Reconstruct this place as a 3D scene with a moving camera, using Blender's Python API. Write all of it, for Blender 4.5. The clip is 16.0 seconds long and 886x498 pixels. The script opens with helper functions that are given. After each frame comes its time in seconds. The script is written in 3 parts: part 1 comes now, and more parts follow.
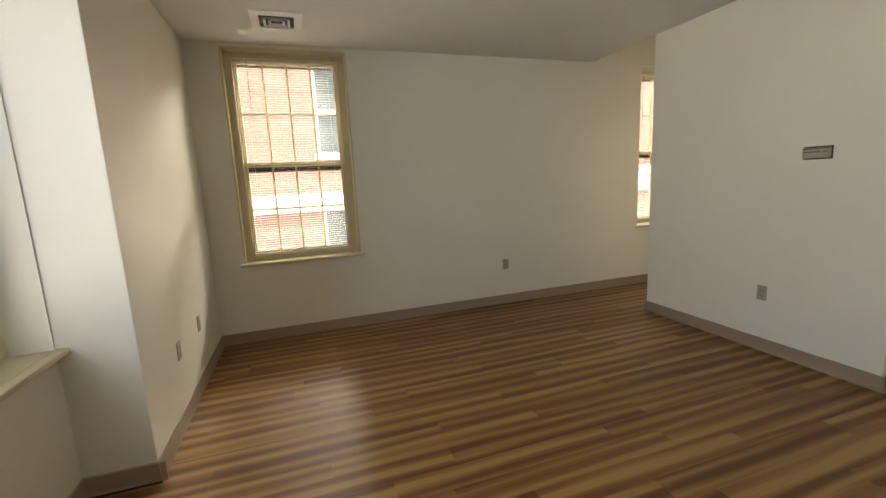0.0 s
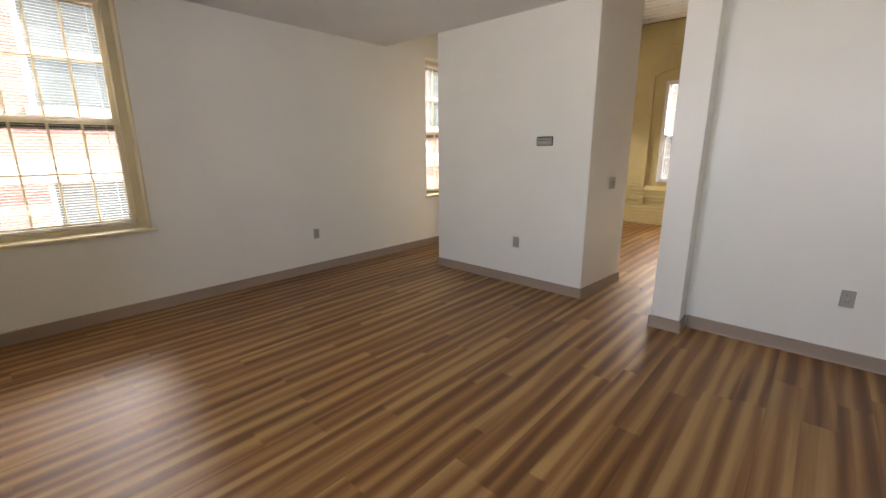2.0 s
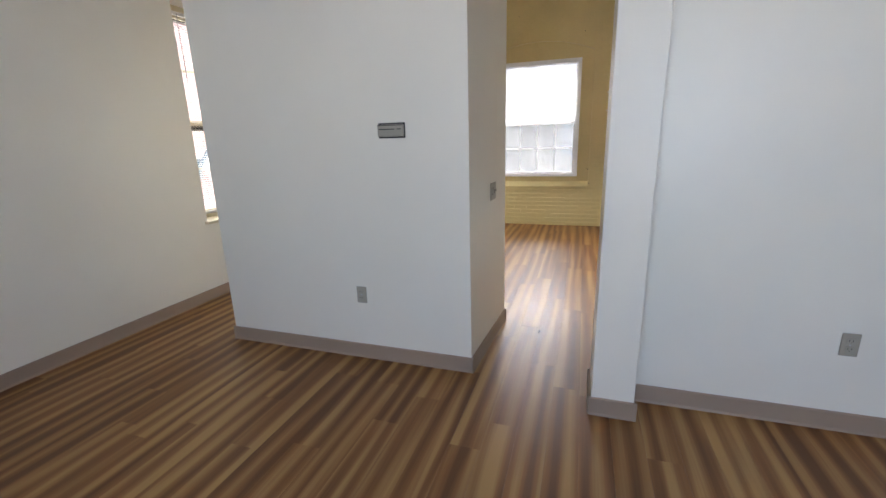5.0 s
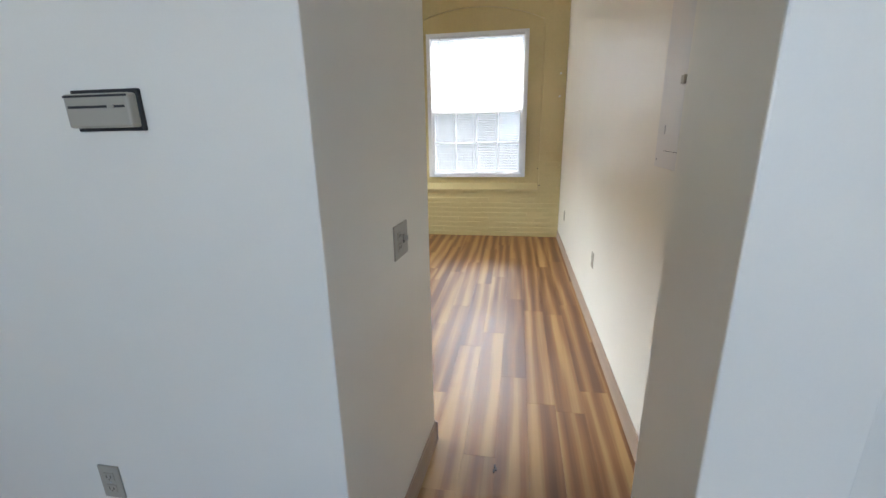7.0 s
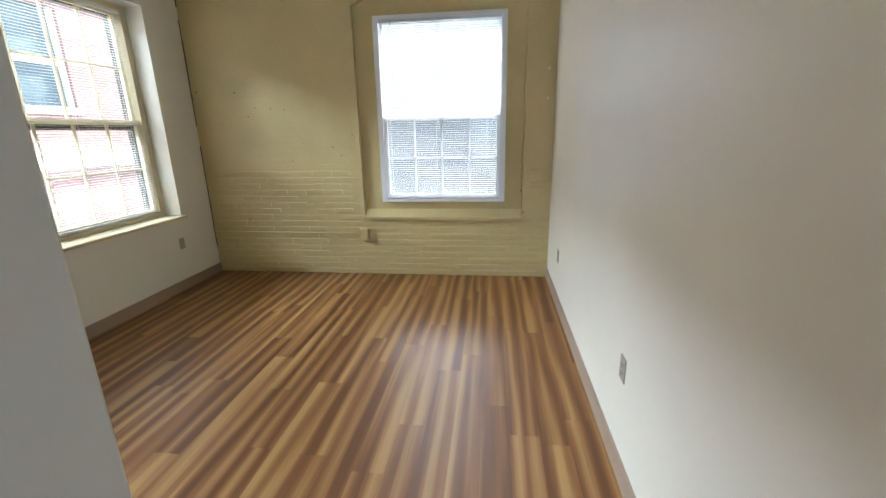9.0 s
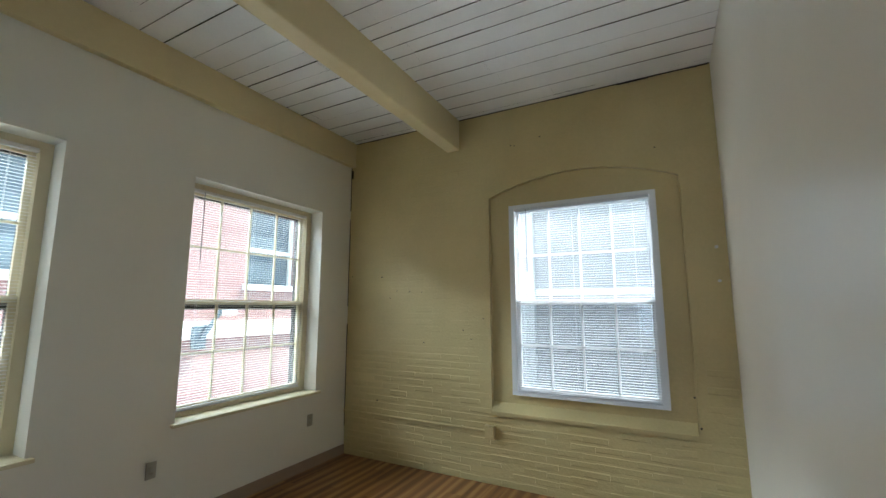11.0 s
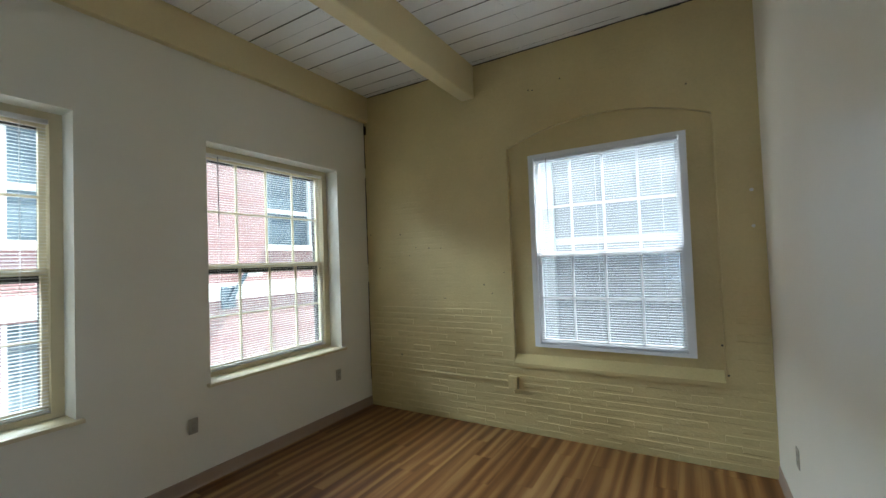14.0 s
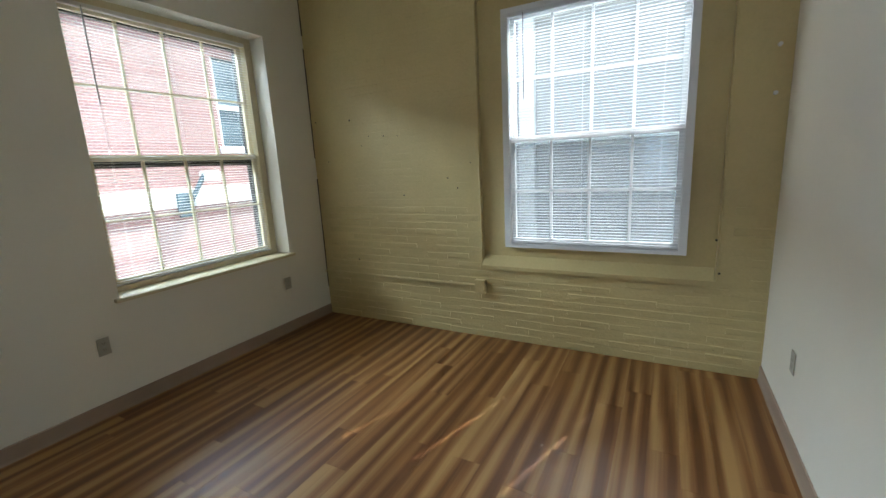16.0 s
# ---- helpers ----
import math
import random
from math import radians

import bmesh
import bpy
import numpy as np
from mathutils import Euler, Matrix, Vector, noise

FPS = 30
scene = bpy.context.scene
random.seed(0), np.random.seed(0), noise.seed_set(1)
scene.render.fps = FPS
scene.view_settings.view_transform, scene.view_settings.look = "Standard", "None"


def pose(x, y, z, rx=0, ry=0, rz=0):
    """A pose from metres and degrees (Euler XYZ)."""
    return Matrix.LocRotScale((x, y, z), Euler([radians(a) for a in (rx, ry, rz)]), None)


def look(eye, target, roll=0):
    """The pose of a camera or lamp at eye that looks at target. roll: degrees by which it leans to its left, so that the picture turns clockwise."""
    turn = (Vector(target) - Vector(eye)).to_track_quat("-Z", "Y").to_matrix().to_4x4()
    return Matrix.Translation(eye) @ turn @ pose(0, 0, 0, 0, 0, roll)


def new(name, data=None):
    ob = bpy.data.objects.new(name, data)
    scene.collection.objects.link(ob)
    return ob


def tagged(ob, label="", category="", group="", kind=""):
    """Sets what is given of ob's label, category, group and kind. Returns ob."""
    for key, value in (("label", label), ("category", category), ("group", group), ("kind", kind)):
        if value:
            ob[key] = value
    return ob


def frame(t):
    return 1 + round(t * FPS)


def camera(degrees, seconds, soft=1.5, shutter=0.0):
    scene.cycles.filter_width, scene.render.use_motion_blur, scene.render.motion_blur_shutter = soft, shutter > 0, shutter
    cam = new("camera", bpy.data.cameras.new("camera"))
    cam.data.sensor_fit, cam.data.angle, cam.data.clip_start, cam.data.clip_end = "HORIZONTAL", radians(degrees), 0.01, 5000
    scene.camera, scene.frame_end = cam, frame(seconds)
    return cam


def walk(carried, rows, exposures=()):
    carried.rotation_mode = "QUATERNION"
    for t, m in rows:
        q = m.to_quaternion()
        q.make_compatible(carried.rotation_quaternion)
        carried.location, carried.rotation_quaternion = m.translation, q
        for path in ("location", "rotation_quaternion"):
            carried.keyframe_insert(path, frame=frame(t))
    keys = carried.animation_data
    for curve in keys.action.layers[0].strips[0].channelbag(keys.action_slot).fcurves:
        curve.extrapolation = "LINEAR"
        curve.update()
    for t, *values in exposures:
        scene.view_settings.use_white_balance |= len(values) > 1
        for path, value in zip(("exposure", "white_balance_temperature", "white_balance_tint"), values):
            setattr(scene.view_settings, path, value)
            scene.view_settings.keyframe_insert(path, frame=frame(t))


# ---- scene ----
cam = camera(93.6, 16.0)
PATH = [
    (0, (0.068, 0.296, 1.439), (0.7, 2.165, 1.115), -2.7),
    (0.5, (-0.083, 0.292, 1.454), (1.055, 1.903, 1.124), -3.9),
    (1, (-0.208, 0.208, 1.447), (1.177, 1.605, 1.086), -1.2),
    (1.5, (-0.294, 0.132, 1.438), (1.137, 1.469, 1.032), -0.5),
    (2, (-0.355, 0.114, 1.43), (1.086, 1.421, 0.965), -0.2),
    (2.5, (-0.289, 0.171, 1.421), (1.189, 1.432, 0.945), -0.4),
    (3, (-0.163, 0.385, 1.419), (1.384, 1.562, 0.95), -1.6),
    (3.5, (0.05, 0.559, 1.393), (1.68, 1.617, 0.92), -1.5),
    (4, (0.374, 0.747, 1.434), (2.081, 1.678, 0.961), -1.9),
    (4.5, (0.728, 0.939, 1.438), (2.514, 1.699, 0.953), -2.3),
    (5, (1.096, 1.112, 1.437), (2.932, 1.728, 0.936), -1.7),
    (5.2, (1.254, 1.154, 1.428), (3.102, 1.74, 0.938), -1.4),
    (7.3, (2.835, 1.325, 1.47), (4.739, 1.571, 0.908), -1.6),
    (7.5, (3.002, 1.342, 1.483), (4.913, 1.516, 0.92), -2.1),
    (8, (3.328, 1.362, 1.474), (5.237, 1.463, 0.884), -2.3),
    (8.5, (3.656, 1.32, 1.486), (5.568, 1.474, 0.919), -0.9),
    (9, (3.963, 1.314, 1.536), (5.873, 1.549, 0.993), -1.2),
    (9.5, (4.196, 1.319, 1.576), (6.107, 1.748, 1.171), -2.2),
    (10, (4.358, 1.253, 1.543), (6.241, 1.91, 1.39), -0.5),
    (10.2, (4.402, 1.214, 1.546), (6.259, 1.954, 1.502), -0.1),
    (12.3, (4.473, 1.159, 1.757), (6.111, 2.163, 2.313), -1.3),
    (12.5, (4.465, 1.159, 1.76), (6.093, 2.166, 2.341), -1.2),
    (13, (4.461, 1.146, 1.771), (6.088, 2.167, 2.328), -1.2),
    (13.5, (4.494, 1.171, 1.72), (6.168, 2.204, 2.082), -1.6),
    (14, (4.515, 1.205, 1.651), (6.234, 2.226, 1.71), -2.1),
    (14.5, (4.572, 1.207, 1.59), (6.291, 2.215, 1.415), -1.5),
    (15, (4.664, 1.241, 1.551), (6.367, 2.243, 1.244), -2.2),
    (15.5, (4.866, 1.299, 1.539), (6.569, 2.29, 1.192), -3.0),
    (16, (5.102, 1.331, 1.512), (6.824, 2.269, 1.117), -3.0),
]

EXPOSURES = [(0.0, 2.7, 9200, 12), (0.5, 2.9, 7100, 11), (1.5, 3.0, 8000, 20), (2.5, 3.05, 8000, 20), (3.5, 3.1, 7300, 17), (5.0, 3.1, 6700, 16), (7.5, 3.2, 6100, 10), (9.0, 3.0, 5900, 8),
             (10.0, 2.65, 5800, 5), (12.5, 2.35, 5600, 2), (14.5, 2.3, 5700, 3), (16.0, 2.3, 5800, 3)]
walk(cam, [(t, look(eye, target, roll)) for t, eye, target, roll in PATH], EXPOSURES)

# ---- world and sun ----
SUN_FROM = Vector((0.948, -0.319, 0.0)) * math.cos(radians(54.5)) + Vector((0, 0, math.sin(radians(54.5))))
world = bpy.data.worlds.new("sky")
scene.world = world
world.use_nodes = True
wn = world.node_tree
sky = wn.nodes.new("ShaderNodeTexSky")
sky.sky_type, sky.sun_disc = "NISHITA", False
sky.sun_elevation, sky.sun_rotation = radians(54.5), radians(108.6)
wn.nodes["Background"].inputs["Strength"].default_value = 0.08
wn.links.new(sky.outputs["Color"], wn.nodes["Background"].inputs["Color"])
sun = new("sun", bpy.data.lights.new("sun", "SUN"))
sun.data.energy, sun.data.angle, sun.data.color = 4.8, radians(0.53), (1.0, 0.95, 0.87)
sun.matrix_world = look(SUN_FROM * 30, (0, 0, 0))

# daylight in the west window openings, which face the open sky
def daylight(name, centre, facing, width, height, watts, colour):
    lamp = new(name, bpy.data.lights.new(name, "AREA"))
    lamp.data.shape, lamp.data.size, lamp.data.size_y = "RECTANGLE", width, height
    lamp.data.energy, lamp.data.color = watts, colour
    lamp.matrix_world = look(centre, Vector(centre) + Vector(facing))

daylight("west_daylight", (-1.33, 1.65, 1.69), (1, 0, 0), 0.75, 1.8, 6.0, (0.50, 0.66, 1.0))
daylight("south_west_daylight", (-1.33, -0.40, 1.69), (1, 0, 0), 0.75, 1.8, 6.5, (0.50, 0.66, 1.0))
# added fill lamps for sky light beyond each row of windows, above the sight lines
daylight("fill_lamp_beyond_window_1", (0.2, 9.0, 5.4), (0, -0.78, -0.62), 5.0, 2.0, 22, (0.84, 0.92, 1.0))
daylight("fill_lamp_beyond_windows_2_3", (6.0, 12.6, 6.7), (0, -0.88, -0.48), 10.0, 2.4, 900, (0.82, 0.92, 1.0))
daylight("fill_lamp_beyond_window_4", (20.0, 1.845, 8.4), (-0.88, 0, -0.48), 10.0, 3.0, 760, (0.88, 0.95, 1.0))

# ---- materials ----
def material(name, colour, rough=0.6, metal=0.0, vary=0.06, grain=18.0, bump=0.08, fine=160.0, spec=0.4, stains=0.0):
    """A painted or plain surface with broad and fine variation of tone and a light relief."""
    m = bpy.data.materials.new(name)
    m.use_nodes = True
    nt = m.node_tree
    n, ln = nt.nodes, nt.links
    b = n["Principled BSDF"]
    b.inputs["Roughness"].default_value, b.inputs["Metallic"].default_value = rough, metal
    b.inputs["Specular IOR Level"].default_value = spec
    tc = n.new("ShaderNodeTexCoord")
    broad, small = n.new("ShaderNodeTexNoise"), n.new("ShaderNodeTexNoise")
    broad.inputs["Scale"].default_value, broad.inputs["Detail"].default_value = grain / 14, 5
    small.inputs["Scale"].default_value, small.inputs["Detail"].default_value = fine, 3
    for k in (broad, small):
        ln.new(tc.outputs["Object"], k.inputs["Vector"])
    ramp = n.new("ShaderNodeValToRGB")
    dark = tuple(c * (1 - vary - stains) for c in colour)
    lite = tuple(min(1, c * (1 + vary)) for c in colour)
    ramp.color_ramp.elements[0].position, ramp.color_ramp.elements[1].position = 0.3, 0.7
    ramp.color_ramp.elements[0].color, ramp.color_ramp.elements[1].color = (*dark, 1), (*lite, 1)
    add = n.new("ShaderNodeMath")
    add.operation, add.inputs[1].default_value = "MULTIPLY_ADD", 0.25
    ln.new(small.outputs["Fac"], add.inputs[0])
    sub = n.new("ShaderNodeMath")
    sub.operation, sub.inputs[1].default_value = "SUBTRACT", 0.125
    ln.new(broad.outputs["Fac"], sub.inputs[0])
    ln.new(sub.outputs[0], add.inputs[2])
    ln.new(add.outputs[0], ramp.inputs["Fac"])
    ln.new(ramp.outputs["Color"], b.inputs["Base Color"])
    bp = n.new("ShaderNodeBump")
    bp.inputs["Strength"].default_value, bp.inputs["Distance"].default_value = bump, 0.004
    ln.new(small.outputs["Fac"], bp.inputs["Height"])
    ln.new(bp.outputs["Normal"], b.inputs["Normal"])
    return m


def wood_floor():
    """Striped vinyl plank: bands along the board, a shift of its own on each board, worn satin film."""
    m = bpy.data.materials.new("striped_vinyl_plank")
    m.use_nodes = True
    n, ln = m.node_tree.nodes, m.node_tree.links
    b = n["Principled BSDF"]
    tc, info = n.new("ShaderNodeTexCoord"), n.new("ShaderNodeObjectInfo")
    shift = n.new("ShaderNodeVectorMath")
    shift.operation = "MULTIPLY_ADD"
    shift.inputs[1].default_value = (7.0, 31.0, 13.0)
    comb = n.new("ShaderNodeCombineXYZ")
    for k in range(3):
        ln.new(info.outputs["Random"], comb.inputs[k])
    ln.new(comb.outputs[0], shift.inputs[0])
    ln.new(tc.outputs["Object"], shift.inputs[2])

    def noise_at(scale, size, detail, distort=0.0):
        mp = n.new("ShaderNodeMapping")
        mp.inputs["Scale"].default_value = scale
        ln.new(shift.outputs[0], mp.inputs["Vector"])
        k = n.new("ShaderNodeTexNoise")
        k.inputs["Scale"].default_value, k.inputs["Detail"].default_value = size, detail
        k.inputs["Distortion"].default_value = distort
        ln.new(mp.outputs[0], k.inputs["Vector"])
        return k
    waver = noise_at((0.7, 5.0, 1.0), 1.0, 2.0)
    sway = n.new("ShaderNodeMapping")
    sway.inputs["Scale"].default_value = (0.28, 2.5, 1.0)
    wave = n.new("ShaderNodeTexNoise")
    wave.inputs["Scale"].default_value, wave.inputs["Detail"].default_value = 1.0, 2.0
    sep, geo = n.new("ShaderNodeSeparateXYZ"), n.new("ShaderNodeNewGeometry")
    ln.new(geo.outputs["Position"], sep.inputs[0])
    ln.new(geo.outputs["Position"], sway.inputs["Vector"])
    ln.new(sway.outputs[0], wave.inputs["Vector"])
    def sums(op, a, b, c=None):
        k = n.new("ShaderNodeMath")
        k.operation = op
        for i, v in enumerate((a, b, c)):
            if v is None:
                continue
            if isinstance(v, (int, float)):
                k.inputs[i].default_value = v
            else:
                ln.new(v, k.inputs[i])
        return k.outputs[0]
    angle = sums("MULTIPLY_ADD", sep.outputs["Y"], 2 * math.pi / 0.107, sums("MULTIPLY_ADD", wave.outputs["Fac"], 9.0, sums("MULTIPLY", waver.outputs["Fac"], 5.0)))
    stripe = sums("MULTIPLY_ADD", sums("SINE", angle, None), 0.5, 0.5)
    broad = noise_at((0.35, 9.0, 1.0), 1.0, 2.0, 0.2)
    band = sums("MULTIPLY_ADD", stripe, 0.17, sums("MULTIPLY_ADD", broad.outputs["Fac"], 0.56, 0.165))
    grain = noise_at((2.2, 95.0, 1.0), 1.0, 4.0, 0.1)
    mix = n.new("ShaderNodeMath")
    mix.operation, mix.inputs[1].default_value = "MULTIPLY_ADD", 0.13
    ln.new(grain.outputs["Fac"], mix.inputs[0])
    ln.new(band, mix.inputs[2])
    tone = n.new("ShaderNodeMath")
    tone.operation, tone.inputs[1].default_value = "MULTIPLY_ADD", 0.008
    ln.new(info.outputs["Random"], tone.inputs[0])
    ln.new(mix.outputs[0], tone.inputs[2])
    ramp = n.new("ShaderNodeValToRGB")
    e = ramp.color_ramp.elements
    e[0].position, e[0].color = 0.47, FLOOR_DARK
    e[1].position, e[1].color = 0.73, FLOOR_LIGHT
    mid = e.new(0.59)
    mid.color = FLOOR_MID
    ln.new(tone.outputs[0], ramp.inputs["Fac"])
    ln.new(ramp.outputs["Color"], b.inputs["Base Color"])
    rr = n.new("ShaderNodeMapRange")
    rr.inputs["To Min"].default_value, rr.inputs["To Max"].default_value = 0.36, 0.50
    ln.new(grain.outputs["Fac"], rr.inputs["Value"])
    ln.new(rr.outputs[0], b.inputs["Roughness"])
    b.inputs["Specular IOR Level"].default_value = 0.42
    bp = n.new("ShaderNodeBump")
    bp.inputs["Strength"].default_value, bp.inputs["Distance"].default_value = 0.12, 0.001
    ln.new(grain.outputs["Fac"], bp.inputs["Height"])
    ln.new(bp.outputs["Normal"], b.inputs["Normal"])
    return m


def brick_facade():
    m = bpy.data.materials.new("red_brick_facade")
    m.use_nodes = True
    n, ln = m.node_tree.nodes, m.node_tree.links
    b = n["Principled BSDF"]
    tc, mp, br = n.new("ShaderNodeTexCoord"), n.new("ShaderNodeMapping"), n.new("ShaderNodeTexBrick")
    mp.inputs["Rotation"].default_value = (radians(90), 0, 0)
    ln.new(tc.outputs["Object"], mp.inputs["Vector"])
    ln.new(mp.outputs[0], br.inputs["Vector"])
    br.inputs["Scale"].default_value = 1.0
    br.inputs["Brick Width"].default_value, br.inputs["Row Height"].default_value = 0.21, 0.075
    br.inputs["Mortar Size"].default_value = 0.006
    br.inputs["Color1"].default_value, br.inputs["Color2"].default_value = (0.25, 0.125, 0.115, 1), (0.20, 0.10, 0.095, 1)
    br.inputs["Mortar"].default_value = (0.42, 0.36, 0.32, 1)
    ln.new(br.outputs["Color"], b.inputs["Base Color"])
    b.inputs["Roughness"].default_value = 0.85
    bp = n.new("ShaderNodeBump")
    bp.inputs["Distance"].default_value, bp.inputs["Strength"].default_value = 0.01, 0.5
    ln.new(br.outputs["Fac"], bp.inputs["Height"])
    bp.invert = True
    ln.new(bp.outputs["Normal"], b.inputs["Normal"])
    return m


def clear_glass():
    m = bpy.data.materials.new("window_glass")
    m.use_nodes = True
    n, ln = m.node_tree.nodes, m.node_tree.links
    n.remove(n["Principled BSDF"])
    see, shine, fac, mx = (n.new("ShaderNodeBsdfTransparent"), n.new("ShaderNodeBsdfGlossy"),
                           n.new("ShaderNodeFresnel"), n.new("ShaderNodeMixShader"))
    see.inputs["Color"].default_value = (0.95, 0.97, 0.96, 1)
    shine.inputs["Roughness"].default_value = 0.02
    fac.inputs["IOR"].default_value = 1.3
    ln.new(fac.outputs[0], mx.inputs["Fac"])
    ln.new(see.outputs[0], mx.inputs[1])
    ln.new(shine.outputs[0], mx.inputs[2])
    ln.new(mx.outputs[0], n["Material Output"].inputs["Surface"])
    return m


def insect_mesh():
    m = bpy.data.materials.new("insect_mesh")
    m.use_nodes = True
    n, ln = m.node_tree.nodes, m.node_tree.links
    n["Principled BSDF"].inputs["Base Color"].default_value = (0.17, 0.18, 0.20, 1)
    see, mx = n.new("ShaderNodeBsdfTransparent"), n.new("ShaderNodeMixShader")
    mx.inputs["Fac"].default_value = 0.4
    ln.new(see.outputs[0], mx.inputs[1])
    ln.new(n["Principled BSDF"].outputs[0], mx.inputs[2])
    ln.new(mx.outputs[0], n["Material Output"].inputs["Surface"])
    return m


def thin_slat(name, colour):
    """Vinyl slat that lets a little light through."""
    m = material(name, colour, 0.5, vary=0.03, bump=0.0)
    n, ln = m.node_tree.nodes, m.node_tree.links
    glow, mx = n.new("ShaderNodeBsdfTranslucent"), n.new("ShaderNodeMixShader")
    glow.inputs["Color"].default_value = (*colour, 1)
    mx.inputs["Fac"].default_value = 0.28
    ln.new(n["Principled BSDF"].outputs[0], mx.inputs[1])
    ln.new(glow.outputs[0], mx.inputs[2])
    ln.new(mx.outputs[0], n["Material Output"].inputs["Surface"])
    return m


FLOOR_DARK, FLOOR_MID, FLOOR_LIGHT = (0.135, 0.050, 0.012, 1), (0.25, 0.108, 0.031, 1), (0.42, 0.242, 0.086, 1)
WALL = material("white_wall_paint", (0.80, 0.768, 0.665), 0.35, vary=0.025, bump=0.05, fine=220, spec=0.45)
CEIL = material("flat_ceiling_paint", (0.74, 0.72, 0.68), 0.8, vary=0.03, bump=0.15, fine=240)
CREAM = material("cream_brick_paint", (0.61, 0.495, 0.235), 0.45, vary=0.06, bump=0.7, fine=48, stains=0.06)
TRIM = material("cream_trim_paint", (0.66, 0.57, 0.37), 0.4, vary=0.03, bump=0.06)
BEAM = material("cream_beam_paint", (0.68, 0.57, 0.32), 0.45, vary=0.05, bump=0.25, fine=40)
BOARD = material("whitewashed_board", (0.88, 0.88, 0.87), 0.55, vary=0.05, bump=0.3, fine=60, stains=0.04)
BOARD_GAP = material("dark_board_gap", (0.03, 0.027, 0.024), 0.9)
BASE = material("taupe_vinyl_base", (0.34, 0.25, 0.18), 0.5, vary=0.05, bump=0.05)
FLOOR = wood_floor()
SUB = material("dark_underlay", (0.05, 0.03, 0.02), 0.9)
VINYL = material("white_vinyl_frame", (0.82, 0.83, 0.84), 0.35, vary=0.02, bump=0.02)
SLAT_CREAM = thin_slat("cream_slat", (0.80, 0.78, 0.74))
SLAT_WHITE = thin_slat("white_slat", (0.74, 0.75, 0.77))
PLATE = material("beige_plate", (0.37, 0.34, 0.27), 0.4, vary=0.03, bump=0.02)
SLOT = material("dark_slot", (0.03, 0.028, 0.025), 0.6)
METAL = material("grey_painted_metal", (0.72, 0.71, 0.67), 0.4, vary=0.03, bump=0.03)
STEEL = material("bare_steel", (0.5, 0.5, 0.5), 0.35, metal=1.0, vary=0.05)
WAND = material("grey_clear_plastic", (0.35, 0.34, 0.33), 0.2)
BRONZE = material("dark_bronze_metal", (0.025, 0.022, 0.02), 0.5, vary=0.1)
GLASS, MESH = clear_glass(), insect_mesh()
BRICKOUT = brick_facade()
STONE = material("pale_limestone", (0.66, 0.65, 0.62), 0.8, vary=0.08, bump=0.3, fine=30, stains=0.05)
FARGLASS = material("blue_grey_glazing", (0.10, 0.125, 0.14), 0.25, vary=0.2, bump=0.0, spec=0.25)
BOUNCE_GROUND = material("pale_bounce_ground", (0.50, 0.49, 0.47), 0.9, vary=0.15, bump=0.4, fine=40)
RENDERED = material("grey_rendered_wall", (0.34, 0.33, 0.32), 0.85, vary=0.08, bump=0.3, fine=20)
ROOF = material("grey_roofing", (0.16, 0.16, 0.17), 0.9, vary=0.1)

# ---- building blocks ----
def box(bm, x0, x1, y0, y1, z0, z1):
    v = [bm.verts.new((x, y, z)) for z in (z0, z1) for y in (y0, y1) for x in (x0, x1)]
    for f in ((0, 2, 3, 1), (4, 5, 7, 6), (0, 1, 5, 4), (2, 6, 7, 3), (0, 4, 6, 2), (1, 3, 7, 5)):
        bm.faces.new([v[i] for i in f])
    return bm


def bevel(bm, width, segments=2):
    bmesh.ops.bevel(bm, geom=bm.edges[:], offset=width, segments=segments, profile=0.5, affect="EDGES", clamp_overlap=True)
    return bm


def bx(*a, soft=0.0, segments=2):
    bm = box(bmesh.new(), *a)
    return bevel(bm, soft, segments) if soft else bm


def prism(points, axis, a, b):
    """A solid whose outline lies in the two axes other than axis, from a to b along it."""
    bm = bmesh.new()
    def at(p, d):
        q = list(p)
        q.insert(axis, d)
        return bm.verts.new(q)
    lo, hi = [at(p, a) for p in points], [at(p, b) for p in points]
    bm.faces.new(lo)
    bm.faces.new(hi[::-1])
    for i in range(len(points)):
        j = (i + 1) % len(points)
        bm.faces.new((lo[j], lo[i], hi[i], hi[j]))
    bmesh.ops.recalc_face_normals(bm, faces=bm.faces[:])
    return bm


def tube(radius, p, q, sides=12):
    bm = bmesh.new()
    p, q = Vector(p), Vector(q)
    bmesh.ops.create_cone(bm, cap_ends=True, segments=sides, radius1=radius, radius2=radius, depth=(q - p).length)
    bm.transform(Matrix.Translation((p + q) / 2) @ (q - p).to_track_quat("Z", "Y").to_matrix().to_4x4())
    return bm


def mesh_of(name, bm, mat):
    me = bpy.data.meshes.new(name)
    bm.to_mesh(me)
    bm.free()
    me.materials.append(mat)
    return me


def part(name, bm, mat, parent, label=""):
    ob = new(name, mesh_of(name, bm, mat))
    ob.parent = parent
    return tagged(ob, label)


def structure(name, bm, mat, label):
    return tagged(new(name, mesh_of(name, bm, mat)), label, name.split("_")[0], kind="structure")


def thing(name, m, label, category, group="", kind=""):
    ob = new(name)
    ob.matrix_world = m
    return tagged(ob, label, category, group, kind)


